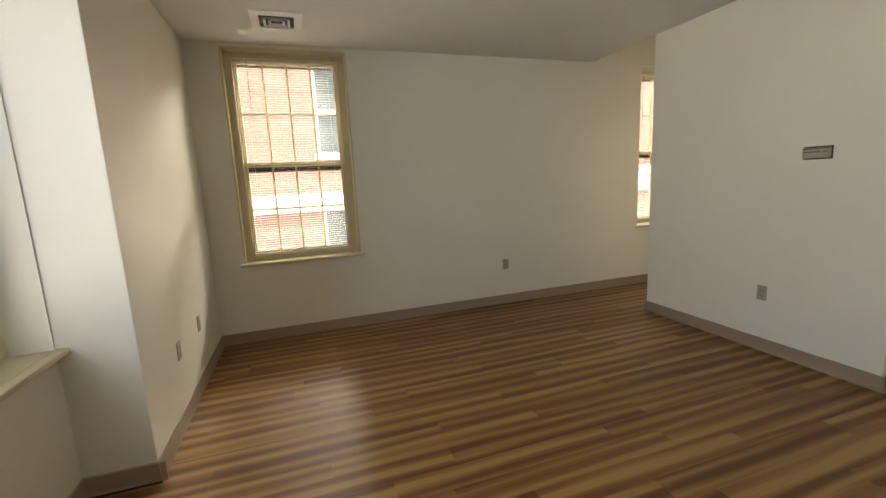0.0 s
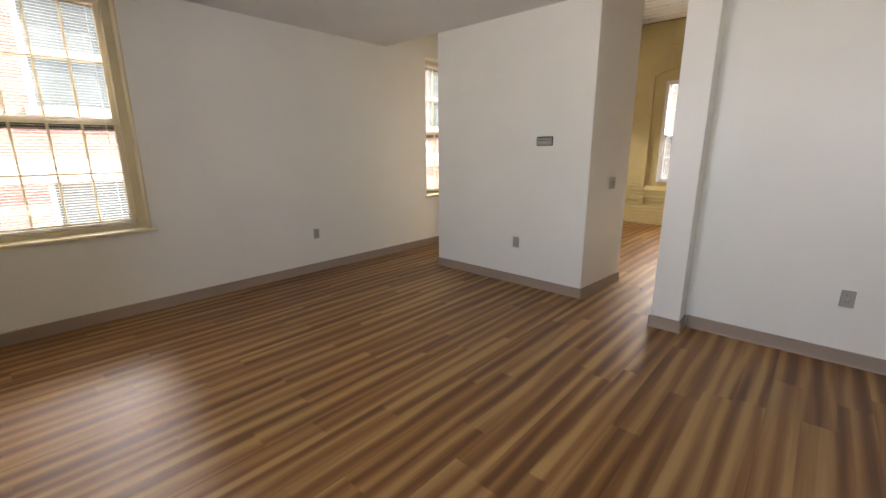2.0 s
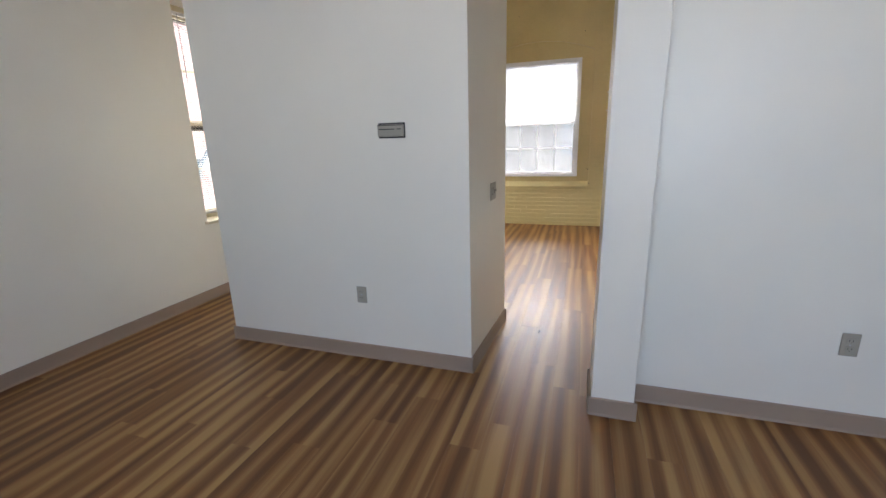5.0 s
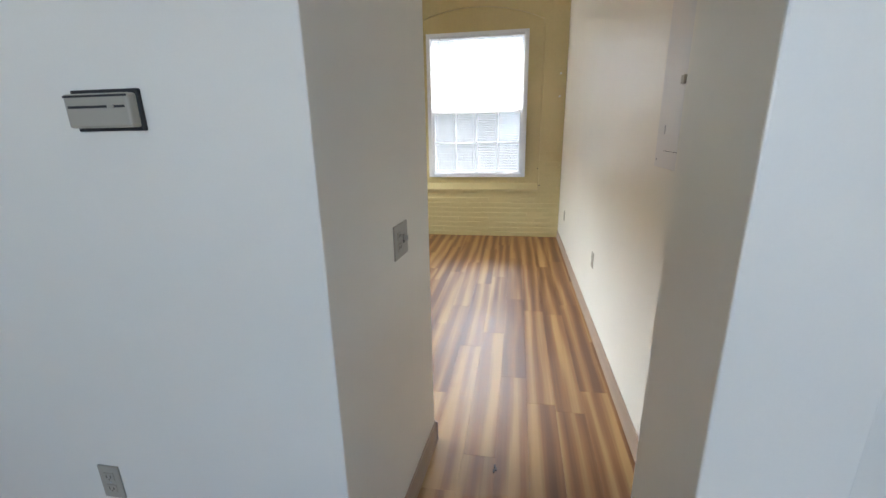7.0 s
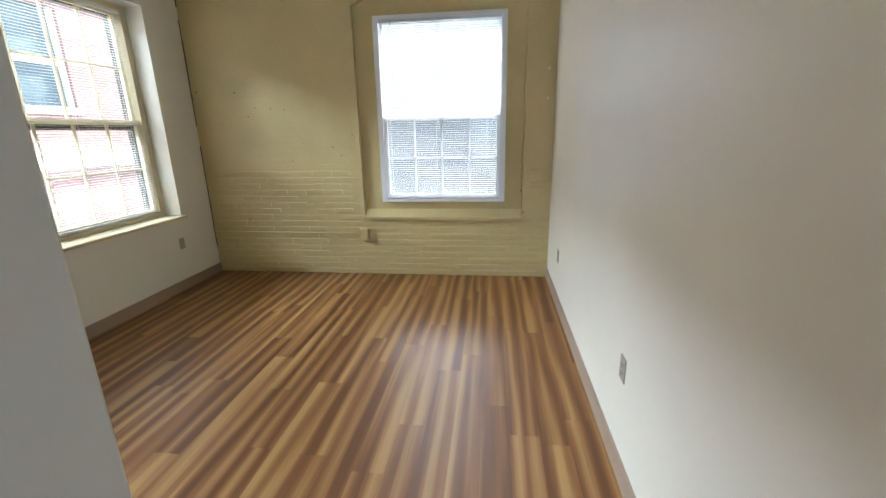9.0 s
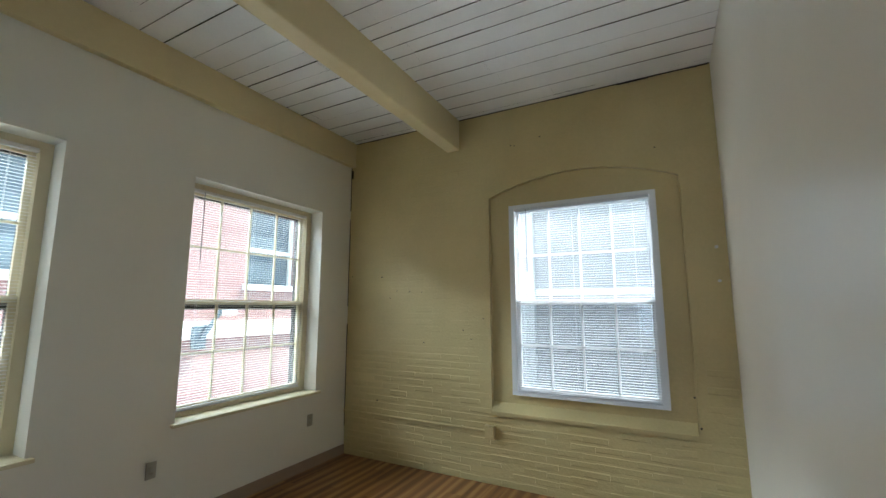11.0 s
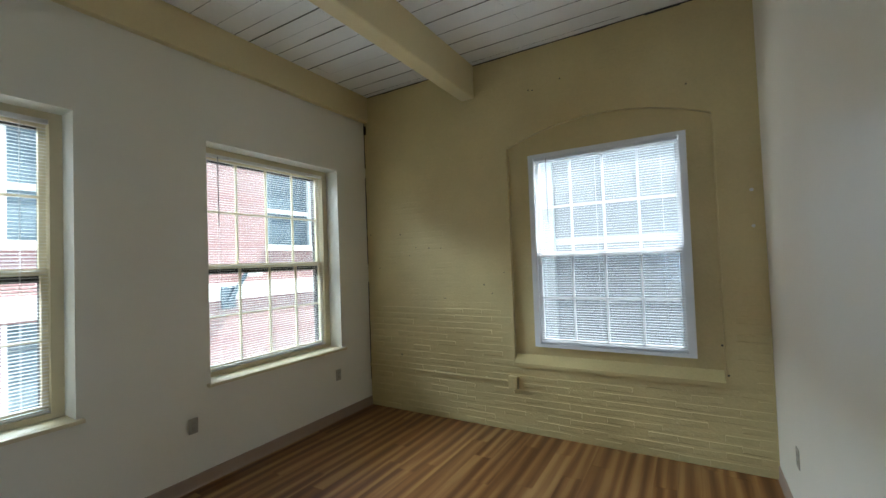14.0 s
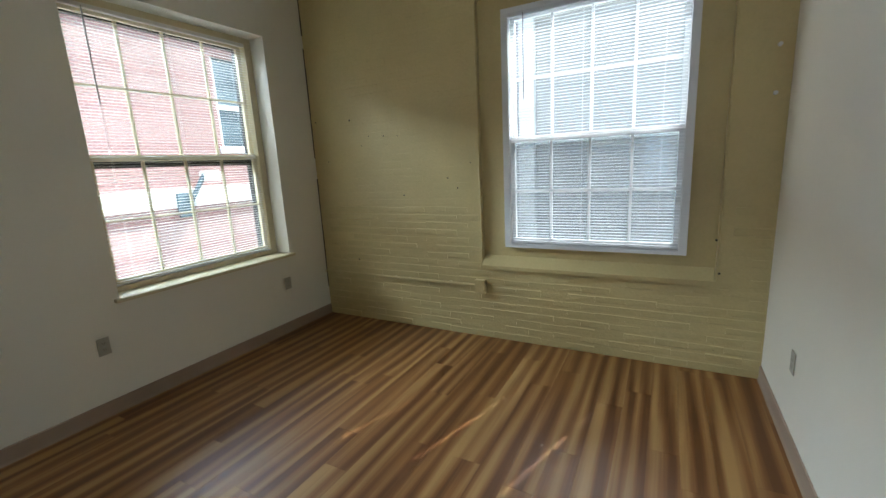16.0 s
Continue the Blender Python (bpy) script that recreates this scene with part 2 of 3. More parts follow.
def wall_with_openings(u0, u1, z1, openings, make, z0=0.0):
    """Boxes round rectangular openings (u0, u1, z0, z1) along a wall."""
    bm = bmesh.new()
    at = u0
    for a, b, c, d in sorted(openings):
        make(bm, at, a, z0, z1)
        make(bm, a, b, z0, c)
        make(bm, a, b, d, z1)
        at = b
    make(bm, at, u1, z0, z1)
    return bm


# ---- the shell ----
YA, XB, YR, XP = 4.51, 8.32, 0.725, 3.41        # window wall, brick wall, panelled side, partition front
H_LOW, H_HIGH = 2.705, 3.64
W1, W2, W3 = (-0.46, 0.61, 0.755, 2.665), (4.13, 5.57, 0.755, 2.69), (6.41, 7.85, 0.755, 2.69)
W5, W6 = (1.25, 2.585, 0.755, 2.62), (-1.10, 0.235, 0.755, 2.62)

structure("wall_north", wall_with_openings(-1.4, 8.75, H_HIGH, [W1, W2, W3],
          lambda bm, a, b, c, d: box(bm, a, b, YA, YA + 0.36, c, d)), WALL, "white painted plaster wall with three sash windows")
structure("wall_west", wall_with_openings(-2.3, 2.595, H_LOW, [W6, W5],
          lambda bm, a, b, c, d: box(bm, -1.4, -1.05, a, b, c, d)), WALL, "white painted outside wall with two windows")
structure("wall_west_boxing", bx(-1.4, -0.735, 2.595, YA, 0, H_LOW, soft=0.004), WALL, "white boxed-out wall beside the window")
structure("wall_south", bx(-1.4, 3.48, -2.4, -2.2, 0, H_LOW), WALL, "plain white wall closing the living room")
structure("wall_entry", bx(3.372, 3.475, -2.2, 0.795, 0, H_HIGH), WALL, "white painted wall beside the passage")
structure("wall_column", bx(3.18, 3.465, 0.795, 1.005, 0, H_HIGH, soft=0.004), WALL, "white boxed column at the passage")
structure("wall_passage", bx(3.475, XB, YR - 0.12, YR, 0, H_HIGH), WALL, "long satin white wall along passage and bedroom")
structure("wall_partition", bevel(prism([(XP, 1.718), (4.25, 1.658), (4.25, 3.60), (XP, 3.60)], 2, 0, H_HIGH), 0.004), WALL, "white boxed partition between living room and bedroom")
structure("ceiling_living", bx(-1.4, XP, -2.4, YA, H_LOW, H_LOW + 0.12), CEIL, "flat white lowered ceiling of the living room")
structure("wall_bulkhead", bx(XP - 0.12, XP, -2.4, YA, H_LOW + 0.12, H_HIGH), WALL, "white bulkhead above the lowered ceiling")

# brick wall: backing with a shallow arched recess round the window
BR_Y, BR_Z = (1.02, 2.70), (0.655, 2.725)
WB = (1.195, 2.495, 0.82, 2.622)
def arch_points(y0, y1, z0, spring, crown, steps=18):
    pts = [(y0, z0), (y1, z0)]
    half, rise, mid = (y1 - y0) / 2, crown - spring, (y0 + y1) / 2
    r = (half * half + rise * rise) / (2 * rise)
    for k in range(steps + 1):
        y = y1 - (y1 - y0) * k / steps
        pts.append((y, crown - r + math.sqrt(max(0, r * r - (y - mid) ** 2))))
    return pts
RECESS = arch_points(BR_Y[0], BR_Y[1], BR_Z[0], BR_Z[1], 2.90)
def recess_top(y):
    half, rise, mid = (BR_Y[1] - BR_Y[0]) / 2, 2.90 - BR_Z[1], sum(BR_Y) / 2
    r = (half * half + rise * rise) / (2 * rise)
    return 2.90 - r + math.sqrt(max(0, r * r - (y - mid) ** 2))
bm = bmesh.new()
for a, b, c, d in ((YR - 0.12, BR_Y[0], 0, H_HIGH - 0.008), (BR_Y[1], YA, 0, H_HIGH - 0.008), (BR_Y[0], BR_Y[1], 0, BR_Z[0]), (BR_Y[0], BR_Y[1], 2.90, H_HIGH - 0.008)):
    box(bm, XB, XB + 0.10, a, b, c, d)
top = RECESS[2:]
for (ya, za), (yb, zb) in zip(top, top[1:]):
    q = [bm.verts.new(p) for p in ((XB, ya, za), (XB, yb, zb), (XB, yb, 2.90), (XB, ya, 2.90))]
    bm.faces.new(q)
    q = [bm.verts.new(p) for p in ((XB, ya, za), (XB, yb, zb), (XB + 0.10, yb, zb), (XB + 0.10, ya, za))]
    bm.faces.new(q)
wall_east = structure("wall_east", bm, CREAM, "cream painted brick wall with an arched window recess")
structure("wall_east_recess", wall_with_openings(YR - 0.12, YA, H_HIGH, [WB],
          lambda bm, a, b, c, d: box(bm, XB + 0.045, XB + 0.112, a, b, c, d)), CREAM, "smooth cream plaster inside the arched recess")
structure("window_ledge", prism([(XB - 0.03, 0.632), (XB + 0.06, 0.632), (XB + 0.06, 0.735), (XB + 0.04, 0.735), (XB - 0.03, 0.660)], 1, BR_Y[0] + 0.004, BR_Y[1] - 0.004),
          CREAM, "sloped cream painted ledge under the recessed window")

# boarded ceiling: boards run from side wall to side wall, gaps of uneven width
rng = random.Random(4)
bm = bmesh.new()
x = XP
while x < XB:
    x1 = min(x + rng.choice((0.14, 0.17, 0.20, 0.22)), XB)
    wide = rng.choice((0.001, 0.003, 0.006, 0.009))
    a = YR
    while a < YA:
        b = min(a + rng.uniform(0.25, 0.9), YA)
        if YA - b < 0.15:
            b = YA
        gap = max(0.0004, wide + rng.uniform(-0.002, 0.004))
        d = rng.uniform(0, 0.0015)
        first = len(bm.faces)
        box(bm, x, x1 - gap, a, b, H_HIGH + d, H_HIGH + 0.03)
        bm.faces.ensure_lookup_table()
        for f in bm.faces[first + 1:]:
            f.material_index = 1
        a = b
    x = x1
structure("ceiling_bedroom", bm, BOARD, "whitewashed wooden board ceiling with dark gaps").data.materials.append(BOARD_GAP)
structure("ceiling_deck", bx(XP, XB + 0.4, -2.4, YA + 0.36, H_HIGH + 0.031, H_HIGH + 0.15), BOARD_GAP, "dark deck above the ceiling boards")
tagged(new("ceiling_beam", mesh_of("ceiling_beam", bx(XP, XB - 0.003, 3.025, 3.175, 3.295, H_HIGH, soft=0.014, segments=3), BEAM)),
       "cream painted wooden beam under the board ceiling", "beam", kind="structure")
tagged(new("wall_beam", mesh_of("wall_beam", bx(XP, XB - 0.003, 4.445, YA, 3.337, H_HIGH, soft=0.006), BEAM)),
       "cream painted wooden edge beam along the wall top", "beam", kind="structure")
hook = thing("ceiling_hook", pose(6.085, 2.965, H_HIGH), "small curled wire hook in the board ceiling", "hook")
part("screw_plate", tube(0.008, (0, 0, -0.004), (0, 0, 0.0), 10), BEAM, hook)
bend = [Vector((0, 0, 0)), Vector((0, 0, -0.03))] + [Vector((0.018 - 0.018 * math.cos(a), 0, -0.03 - 0.018 * math.sin(a))) for a in (0.5, 1.0, 1.57, 2.1, 2.7, 3.3)]
bm = bmesh.new()
for p, q in zip(bend, bend[1:]):
    piece = tube(0.003, p, q, 6)
    joint = bpy.data.meshes.new("joint")
    piece.to_mesh(joint)
    piece.free()
    bm.from_mesh(joint)
    bpy.data.meshes.remove(joint)
part("wire", bm, STEEL, hook)
structure("floor", box(bx(-1.4, 3.48, -2.4, YA + 0.1, -0.2, -0.009), 3.48, XB + 0.1, YR - 0.12, YA + 0.1, -0.2, -0.009), SUB, "striped brown wood-look plank floor")

# taupe cove base along the walls
def baseboard(p, q, out):
    """From p to q along a wall whose face looks towards out."""
    p, q, out = Vector((*p, 0)), Vector((*q, 0)), Vector((*out, 0))
    bm = bmesh.new()
    outline = ((0, 0), (0.016, 0), (0.010, 0.012), (0.008, 0.094), (0.003, 0.1), (0, 0.1))
    rings = [[bm.verts.new(e + out * a + Vector((0, 0, z))) for a, z in outline] for e in (p, q)]
    for i in range(len(outline)):
        j = (i + 1) % len(outline)
        bm.faces.new((rings[0][i], rings[0][j], rings[1][j], rings[1][i]))
    bm.faces.new(rings[0])
    bm.faces.new(rings[1][::-1])
    bmesh.ops.recalc_face_normals(bm, faces=bm.faces[:])
    structure("baseboard", bm, BASE, "taupe vinyl base strip along the wall foot")

for p, q, out in (((-0.735, YA), (XB, YA), (0, -1)), ((-0.735, 2.58), (-0.735, YA), (1, 0)), ((-1.05, 2.595), (-0.70, 2.595), (0, -1)),
                  ((-1.05, -2.2), (-1.05, 2.595), (1, 0)), ((-1.05, -2.2), (3.372, -2.2), (0, 1)), ((3.372, -2.2), (3.372, 0.78), (-1, 0)),
                  ((3.165, 0.795), (3.372, 0.795), (0, -1)), ((3.18, 0.78), (3.18, 1.02), (-1, 0)), ((3.165, 1.005), (3.48, 1.005), (0, 1)),
                  ((3.465, YR), (3.465, 1.02), (1, 0)), ((3.465, YR), (XB, YR), (0, 1)), ((XP, 1.705), (XP, 3.615), (-1, 0)),
                  ((XP - 0.015, 1.719), (4.265, 1.657), (-0.071, -0.997)), ((4.25, 1.643), (4.25, 3.615), (1, 0)), ((XP - 0.015, 3.60), (4.265, 3.60), (0, 1))):
    baseboard(p, q, out)

# ---- windows ----
def window(name, m, width, z0, z1, frame_w, mat, label, sill=0.045, lining=None, screen=False, depth=0.10, storm=False):
    """Double-hung sash window; local x across, y outwards, from the wall's inner face. Four by two panes a sash."""
    win = thing(name, m, label, "window", kind="structure")
    w = width
    f0, f1 = depth, depth + 0.10
    part("window_frame", box(bmesh.new(), 0, frame_w, f0, f1, z0, z1), mat, win)
    part("window_frame", box(bmesh.new(), w - frame_w, w, f0, f1, z0, z1), mat, win)
    part("window_frame", box(bmesh.new(), frame_w, w - frame_w, f0, f1, z1 - frame_w * 0.7, z1), mat, win)
    part("window_frame", box(bmesh.new(), frame_w, w - frame_w, f0, f1, z0, z0 + frame_w * 0.6), mat, win)
    if lining:
        for a, b, c, d in ((-0.004, 0.012, z0, z1), (w - 0.012, w + 0.004, z0, z1), (0.012, w - 0.012, z1 - 0.012, z1 + 0.004)):
            part("lining", box(bmesh.new(), a, b, -0.004, f0, c, d), lining, win)
        for a, b in ((-0.016, -0.005), (w + 0.005, w + 0.016)):
            part("corner_bead", box(bmesh.new(), a, b, -0.005, -0.0005, z0, z1), WALL, win)
    a, b, lo, hi = frame_w, w - frame_w, z0 + frame_w * 0.6, z1 - frame_w * 0.7
    zm = lo + (hi - lo) * 0.475
    for k, (c, d, y) in enumerate(((lo, zm + 0.02, f0 + 0.035), (zm - 0.02, hi, f0 + 0.065))):
        sash = part("lower_sash" if k == 0 else "upper_sash", box(bmesh.new(), a, a + 0.035, y, y + 0.03, c, d), mat, win)
        part("stile", box(bmesh.new(), b - 0.035, b, y, y + 0.03, c, d), mat, sash)
        part("rail", box(bmesh.new(), a + 0.035, b - 0.035, y, y + 0.03, c, c + 0.045), mat, sash)
        part("rail", box(bmesh.new(), a + 0.035, b - 0.035, y, y + 0.03, d - 0.04, d), mat, sash)
        p0, p1, q0, q1 = a + 0.035, b - 0.035, c + 0.045, d - 0.04
        for i in range(1, 4):
            u = p0 + (p1 - p0) * i / 4
            part("muntin", box(bmesh.new(), u - 0.009, u + 0.009, y + 0.006, y + 0.024, q0, q1), mat, sash)
        v = (q0 + q1) / 2
        part("muntin", box(bmesh.new(), p0, p1, y + 0.007, y + 0.023, v - 0.009, v + 0.009), mat, sash)
        pane = part("pane", box(bmesh.new(), p0 - 0.003, p1 + 0.003, y + 0.013, y + 0.017, q0 - 0.003, q1 + 0.003), GLASS, sash)
        pane.visible_shadow = False
    if storm:
        p0, p1, y = a + 0.023, b - 0.023, f1 + 0.006
        outer = part("storm_frame", box(bmesh.new(), p1, b + 0.05, y, y + 0.045, lo - 0.03, hi + 0.03), BRONZE, win, "dark bronze outer window frame")
        part("storm_stile", box(bmesh.new(), a - 0.05, p0, y, y + 0.045, lo - 0.03, hi + 0.03), BRONZE, outer)
        part("storm_rail", box(bmesh.new(), p0, p1, y, y + 0.045, hi - 0.05, hi + 0.03), BRONZE, outer)
        part("storm_rail", box(bmesh.new(), p0, p1, y, y + 0.03, zm - 0.065, zm - 0.01), BRONZE, outer)
    if screen:
        part("insect_screen", box(bmesh.new(), a, b, f1 + 0.01, f1 + 0.011, lo, zm), MESH, win, "fine grey insect screen")
    if sill:
        part("window_sill", bx(-0.035, w + 0.035, -sill, -0.0005, z0 - 0.022, z0 + 0.004, soft=0.005), TRIM, win)
        part("window_stool", box(bmesh.new(), 0.002, w - 0.002, -0.0005, f0, z0 - 0.02, z0 + 0.004), TRIM, win)
    return win


def blind(m, width, z0, z1, mat, label, slats=(0.0215, 0.0098), tilt=0.0, slots=(), wand=0.12):
    """Horizontal mini blind in a window: head rail, single slats, ladder cords, bottom rail and wand."""
    b = thing("window_blind", m, label, "window blind", "mini blinds at the windows")
    part("head_rail", bx(0, width, -0.018, 0.014, z1 - 0.028, z1, soft=0.002, segments=1), mat, b)
    part("bottom_rail", bx(0, width, -0.012, 0.012, z0, z0 + 0.012, soft=0.002, segments=1), mat, b)
    pitch, half = slats
    bm = bmesh.new()
    cuts = [0.004]
    for s in slots:
        cuts += [s - 0.005, s + 0.005]
    cuts.append(width - 0.004)
    rows = [(-half, -0.0035, False), (-0.0035, 0.0035, True), (0.0035, half, False)]
    def rise(y):
        return 0.0022 * (1 - (y / half) ** 2) + y * math.tan(radians(tilt))
    for ya, yb, holed in rows:
        spans = list(zip(cuts[0::2], cuts[1::2])) if holed else [(cuts[0], cuts[-1])]
        for ua, ub in spans:
            v = [bm.verts.new((u, y, rise(y))) for u, y in ((ua, ya), (ub, ya), (ub, yb), (ua, yb))]
            bm.faces.new(v)
    me = mesh_of("slat", bm, mat)
    z = z0 + 0.024
    while z < z1 - 0.04:
        s = new("slat", me)
        s.parent = b
        s.location = (0, 0, z)
        s.rotation_euler = (radians(rng.uniform(-1.2, 1.2)), 0, 0)
        z += pitch
    for u in slots or (width * 0.1, width * 0.5, width * 0.9):
        part("ladder_cord", tube(0.0009, (u, -half - 0.001, z0), (u, -half - 0.001, z1 - 0.02), 5), mat, b)
        part("ladder_cord", tube(0.0009, (u, half + 0.001, z0), (u, half + 0.001, z1 - 0.02), 5), mat, b)
    part("wand", tube(0.004, (wand, -0.026, z1 - 0.62), (wand, -0.024, z1 - 0.02), 6), WAND, b, "thin grey tilt wand")
    return b


def set_window(name, span, m_of, fw, mat, slat_mat, label, blind_label, depth=0.10, lining=None, sill=0.045, screen=False, slots=(), with_blind=True, tilt=0.0, storm=False):
    u0, u1, z0, z1 = span
    win = window(name, m_of(u0), u1 - u0, z0, z1, fw, mat, label, sill, lining, screen, depth, storm)
    if with_blind:
        blind(m_of(u0) @ Matrix.Translation((fw + 0.005, depth + 0.014, 0)), u1 - u0 - 2 * fw - 0.01, z0 + fw * 0.6 + 0.004, z1 - fw * 0.7 - 0.002,
              slat_mat, blind_label, slots=slots, tilt=tilt)

north = lambda u: Matrix.Translation((u, YA, 0))
set_window("window_1", W1, north, 0.075, TRIM, SLAT_CREAM, "cream framed sash window with lowered blind", "cream mini blind lowered with open slats in living room", lining=TRIM, storm=True, tilt=5)
set_window("window_2", W2, north, 0.065, TRIM, SLAT_CREAM, "wide cream framed sash window near the partition", "cream mini blind lowered with open slats near partition", depth=0.17, storm=True, tilt=5)
set_window("window_3", W3, north, 0.065, TRIM, SLAT_CREAM, "wide cream framed sash window beside brick wall", "cream mini blind lowered with open slats beside brick wall", depth=0.17, storm=True, tilt=5)
# across runs from high y to low y on this wall
WBU = (0.0, WB[1] - WB[0], WB[2], WB[3])
east0 = lambda u: Matrix.Translation((XB - 0.008, WB[1], 0)) @ Matrix.Rotation(radians(-90), 4, "Z")
set_window("window_4", WBU, east0, 0.05, VINYL, SLAT_WHITE, "white vinyl sash window in the brick wall", "white mini blind lowered with open slats in brick wall",
           depth=0.008, sill=0, screen=True, slots=(0.075, 0.545, 1.06), tilt=5)
west = lambda u: Matrix.Translation((-1.05, u, 0)) @ Matrix.Rotation(radians(90), 4, "Z")
set_window("window_5", W5, west, 0.07, TRIM, SLAT_CREAM, "cream framed sash window with a deep sill", "", depth=0.17, sill=0.05, with_blind=False)
set_window("window_6", W6, west, 0.07, TRIM, SLAT_CREAM, "cream framed sash window with a deep sill", "", depth=0.17, sill=0.05, with_blind=False)

# ---- fixtures ----

def wall_pose(x, y, z, side):
    return pose(x, y, z, 0, 0, {"north": 0, "east": -90, "south": 180, "west": 90}[side])


def outlet(x, y, z, side, label):
    o = thing("wall_outlet", wall_pose(x, y, z, side), label, "outlet", "wall outlets")
    plate = part("cover_plate", bx(-0.036, 0.036, -0.006, 0, -0.058, 0.058, soft=0.003), PLATE, o)
    for dz in (-0.021, 0.021):
        sock = part("socket", bx(-0.017, 0.017, -0.0085, -0.005, dz - 0.014, dz + 0.014, soft=0.004), PLATE, o)
        for dx in (-0.007, 0.007):
            part("slot", bx(dx - 0.0012, dx + 0.0012, -0.0092, -0.008, dz - 0.003, dz + 0.006), SLOT, sock)
        part("slot", tube(0.002, (0, -0.0092, dz - 0.008), (0, -0.008, dz - 0.008), 8), SLOT, sock)
    part("screw", tube(0.003, (0, -0.0072, 0), (0, -0.005, 0), 8), STEEL, o)
    return o

for x, y, z, side in ((2.242, YA, 0.459, "north"), (6.269, YA, 0.471, "north"), (7.785, YA, 0.476, "north"),
                      (XP, 2.469, 0.46, "east"), (3.372, -0.123, 0.458, "east"), (5.688, YR, 0.50, "south"), (7.635, YR, 0.441, "south"),
                      (-0.735, 3.192, 0.462, "west"), (-0.735, 3.747, 0.464, "west")):
    outlet(x, y, z, side, "beige duplex wall outlet above the base strip")

sw = thing("light_switch", pose(3.896, 1.683, 1.10, 0, 0, -4.1), "beige two-gang plate with switch and socket", "switch")
part("cover_plate", bx(-0.064, 0.064, -0.006, 0, -0.058, 0.058, soft=0.003), PLATE, sw)
part("toggle", bx(0.016, 0.026, -0.022, -0.005, -0.004, 0.012, soft=0.002), PLATE, sw)
part("toggle_surround", bx(0.015, 0.027, -0.0068, -0.005, -0.014, 0.014), SLOT, sw)
for dz in (-0.02, 0.02):
    part("socket", bx(-0.038, -0.006, -0.0085, -0.005, dz - 0.014, dz + 0.014, soft=0.004), PLATE, sw)
    for dx in (-0.029, -0.015):
        part("slot", bx(dx - 0.0012, dx + 0.0012, -0.0092, -0.008, dz - 0.004, dz + 0.006), SLOT, sw)

th = thing("thermostat", wall_pose(XP, 2.18, 1.507, "east"), "beige wall thermostat with dark slots", "thermostat")
part("back_plate", bx(-0.083, 0.083, -0.012, 0, -0.043, 0.043, soft=0.002), SLOT, th)
part("body", bx(-0.08, 0.08, -0.034, -0.008, -0.036, 0.034, soft=0.005), PLATE, th)
part("groove", bx(-0.07, 0.07, -0.0352, -0.033, 0.004, 0.009), SLOT, th)
part("groove", bx(-0.078, 0.078, -0.0352, -0.033, 0.026, 0.0305), SLOT, th)
part("slide", bx(0.03, 0.045, -0.038, -0.033, 0.003, 0.011, soft=0.001), PLATE, th)

pn = thing("breaker_panel", wall_pose(4.308, YR, 1.29, "south"), "white painted metal breaker panel with small door", "breaker panel")
part("cover", bx(-0.195, 0.195, -0.007, 0, 0, 0.80, soft=0.003), METAL, pn)
door = part("door", bx(-0.09, 0.085, -0.012, -0.0078, 0.068, 0.735, soft=0.002), METAL, pn)
part("latch", bx(0.05, 0.08, -0.026, -0.0122, 0.30, 0.33, soft=0.003), PLATE, door)
for dz in (0.13, 0.60):
    part("hinge", bx(-0.097, -0.091, -0.013, -0.006, dz, dz + 0.035), STEEL, door)
for dx in (-0.17, 0.17):
    for dz in (0.03, 0.77):
        part("screw", tube(0.005, (dx, -0.009, dz), (dx, -0.006, dz), 10), STEEL, pn)
part("door_gap", bx(-0.0922, 0.0868, -0.0079, -0.0068, 0.066, 0.737), SLOT, pn)

vt = thing("ceiling_vent", pose(0.04, 3.93, H_LOW), "white square ceiling air diffuser with dark louvres", "air vent")
part("duct", bx(-0.125, 0.125, -0.125, 0.125, -0.0025, 0.0), SLOT, vt)
for k, (a, b) in enumerate(((0.185, 0.125), (0.095, 0.078), (0.058, 0.040))):
    bm = bmesh.new()
    outer = [bm.verts.new((sx * a, sy * a, -0.004 if k == 0 else -0.026)) for sx, sy in ((-1, -1), (1, -1), (1, 1), (-1, 1))]
    lip = [bm.verts.new((sx * a, sy * a, 0.0 if k == 0 else -0.022)) for sx, sy in ((-1, -1), (1, -1), (1, 1), (-1, 1))]
    inner = [bm.verts.new((sx * b, sy * b, -0.014 if k == 0 else -0.008)) for sx, sy in ((-1, -1), (1, -1), (1, 1), (-1, 1))]
    for i in range(4):
        j = (i + 1) % 4
        bm.faces.new((outer[i], outer[j], inner[j], inner[i]))
        bm.faces.new((lip[i], lip[j], outer[j], outer[i]))
    part("frame" if k == 0 else "louvre", bm, VINYL, vt)

cd = thing("conduit_outlet", wall_pose(XB - 0.004, 2.71, 0.468, "east"), "cream painted surface outlet box with conduit", "outlet")
bxo = part("box", bx(-0.055, 0.04, -0.045, 0, -0.06, 0.06, soft=0.004), CREAM, cd)
part("cover_plate", bx(-0.050, 0.035, -0.050, -0.045, -0.055, 0.055, soft=0.002), CREAM, bxo)
part("conduit", tube(0.013, (-1.795, -0.016, 0.004), (-0.055, -0.016, 0.004), 10), CREAM, cd)
for u in (-1.6, -0.9, -0.3):
    part("clip", bx(u - 0.008, u + 0.008, -0.024, 0, -0.012, 0.02, soft=0.002), CREAM, cd)

# ---- outside ----
# unseen ground, added pale to bounce sunlight up through the windows
structure("ground", bx(-150, 150, -150, 150, -4.6, -4.5), BOUNCE_GROUND, "unseen ground below the windows, made pale to bounce light")

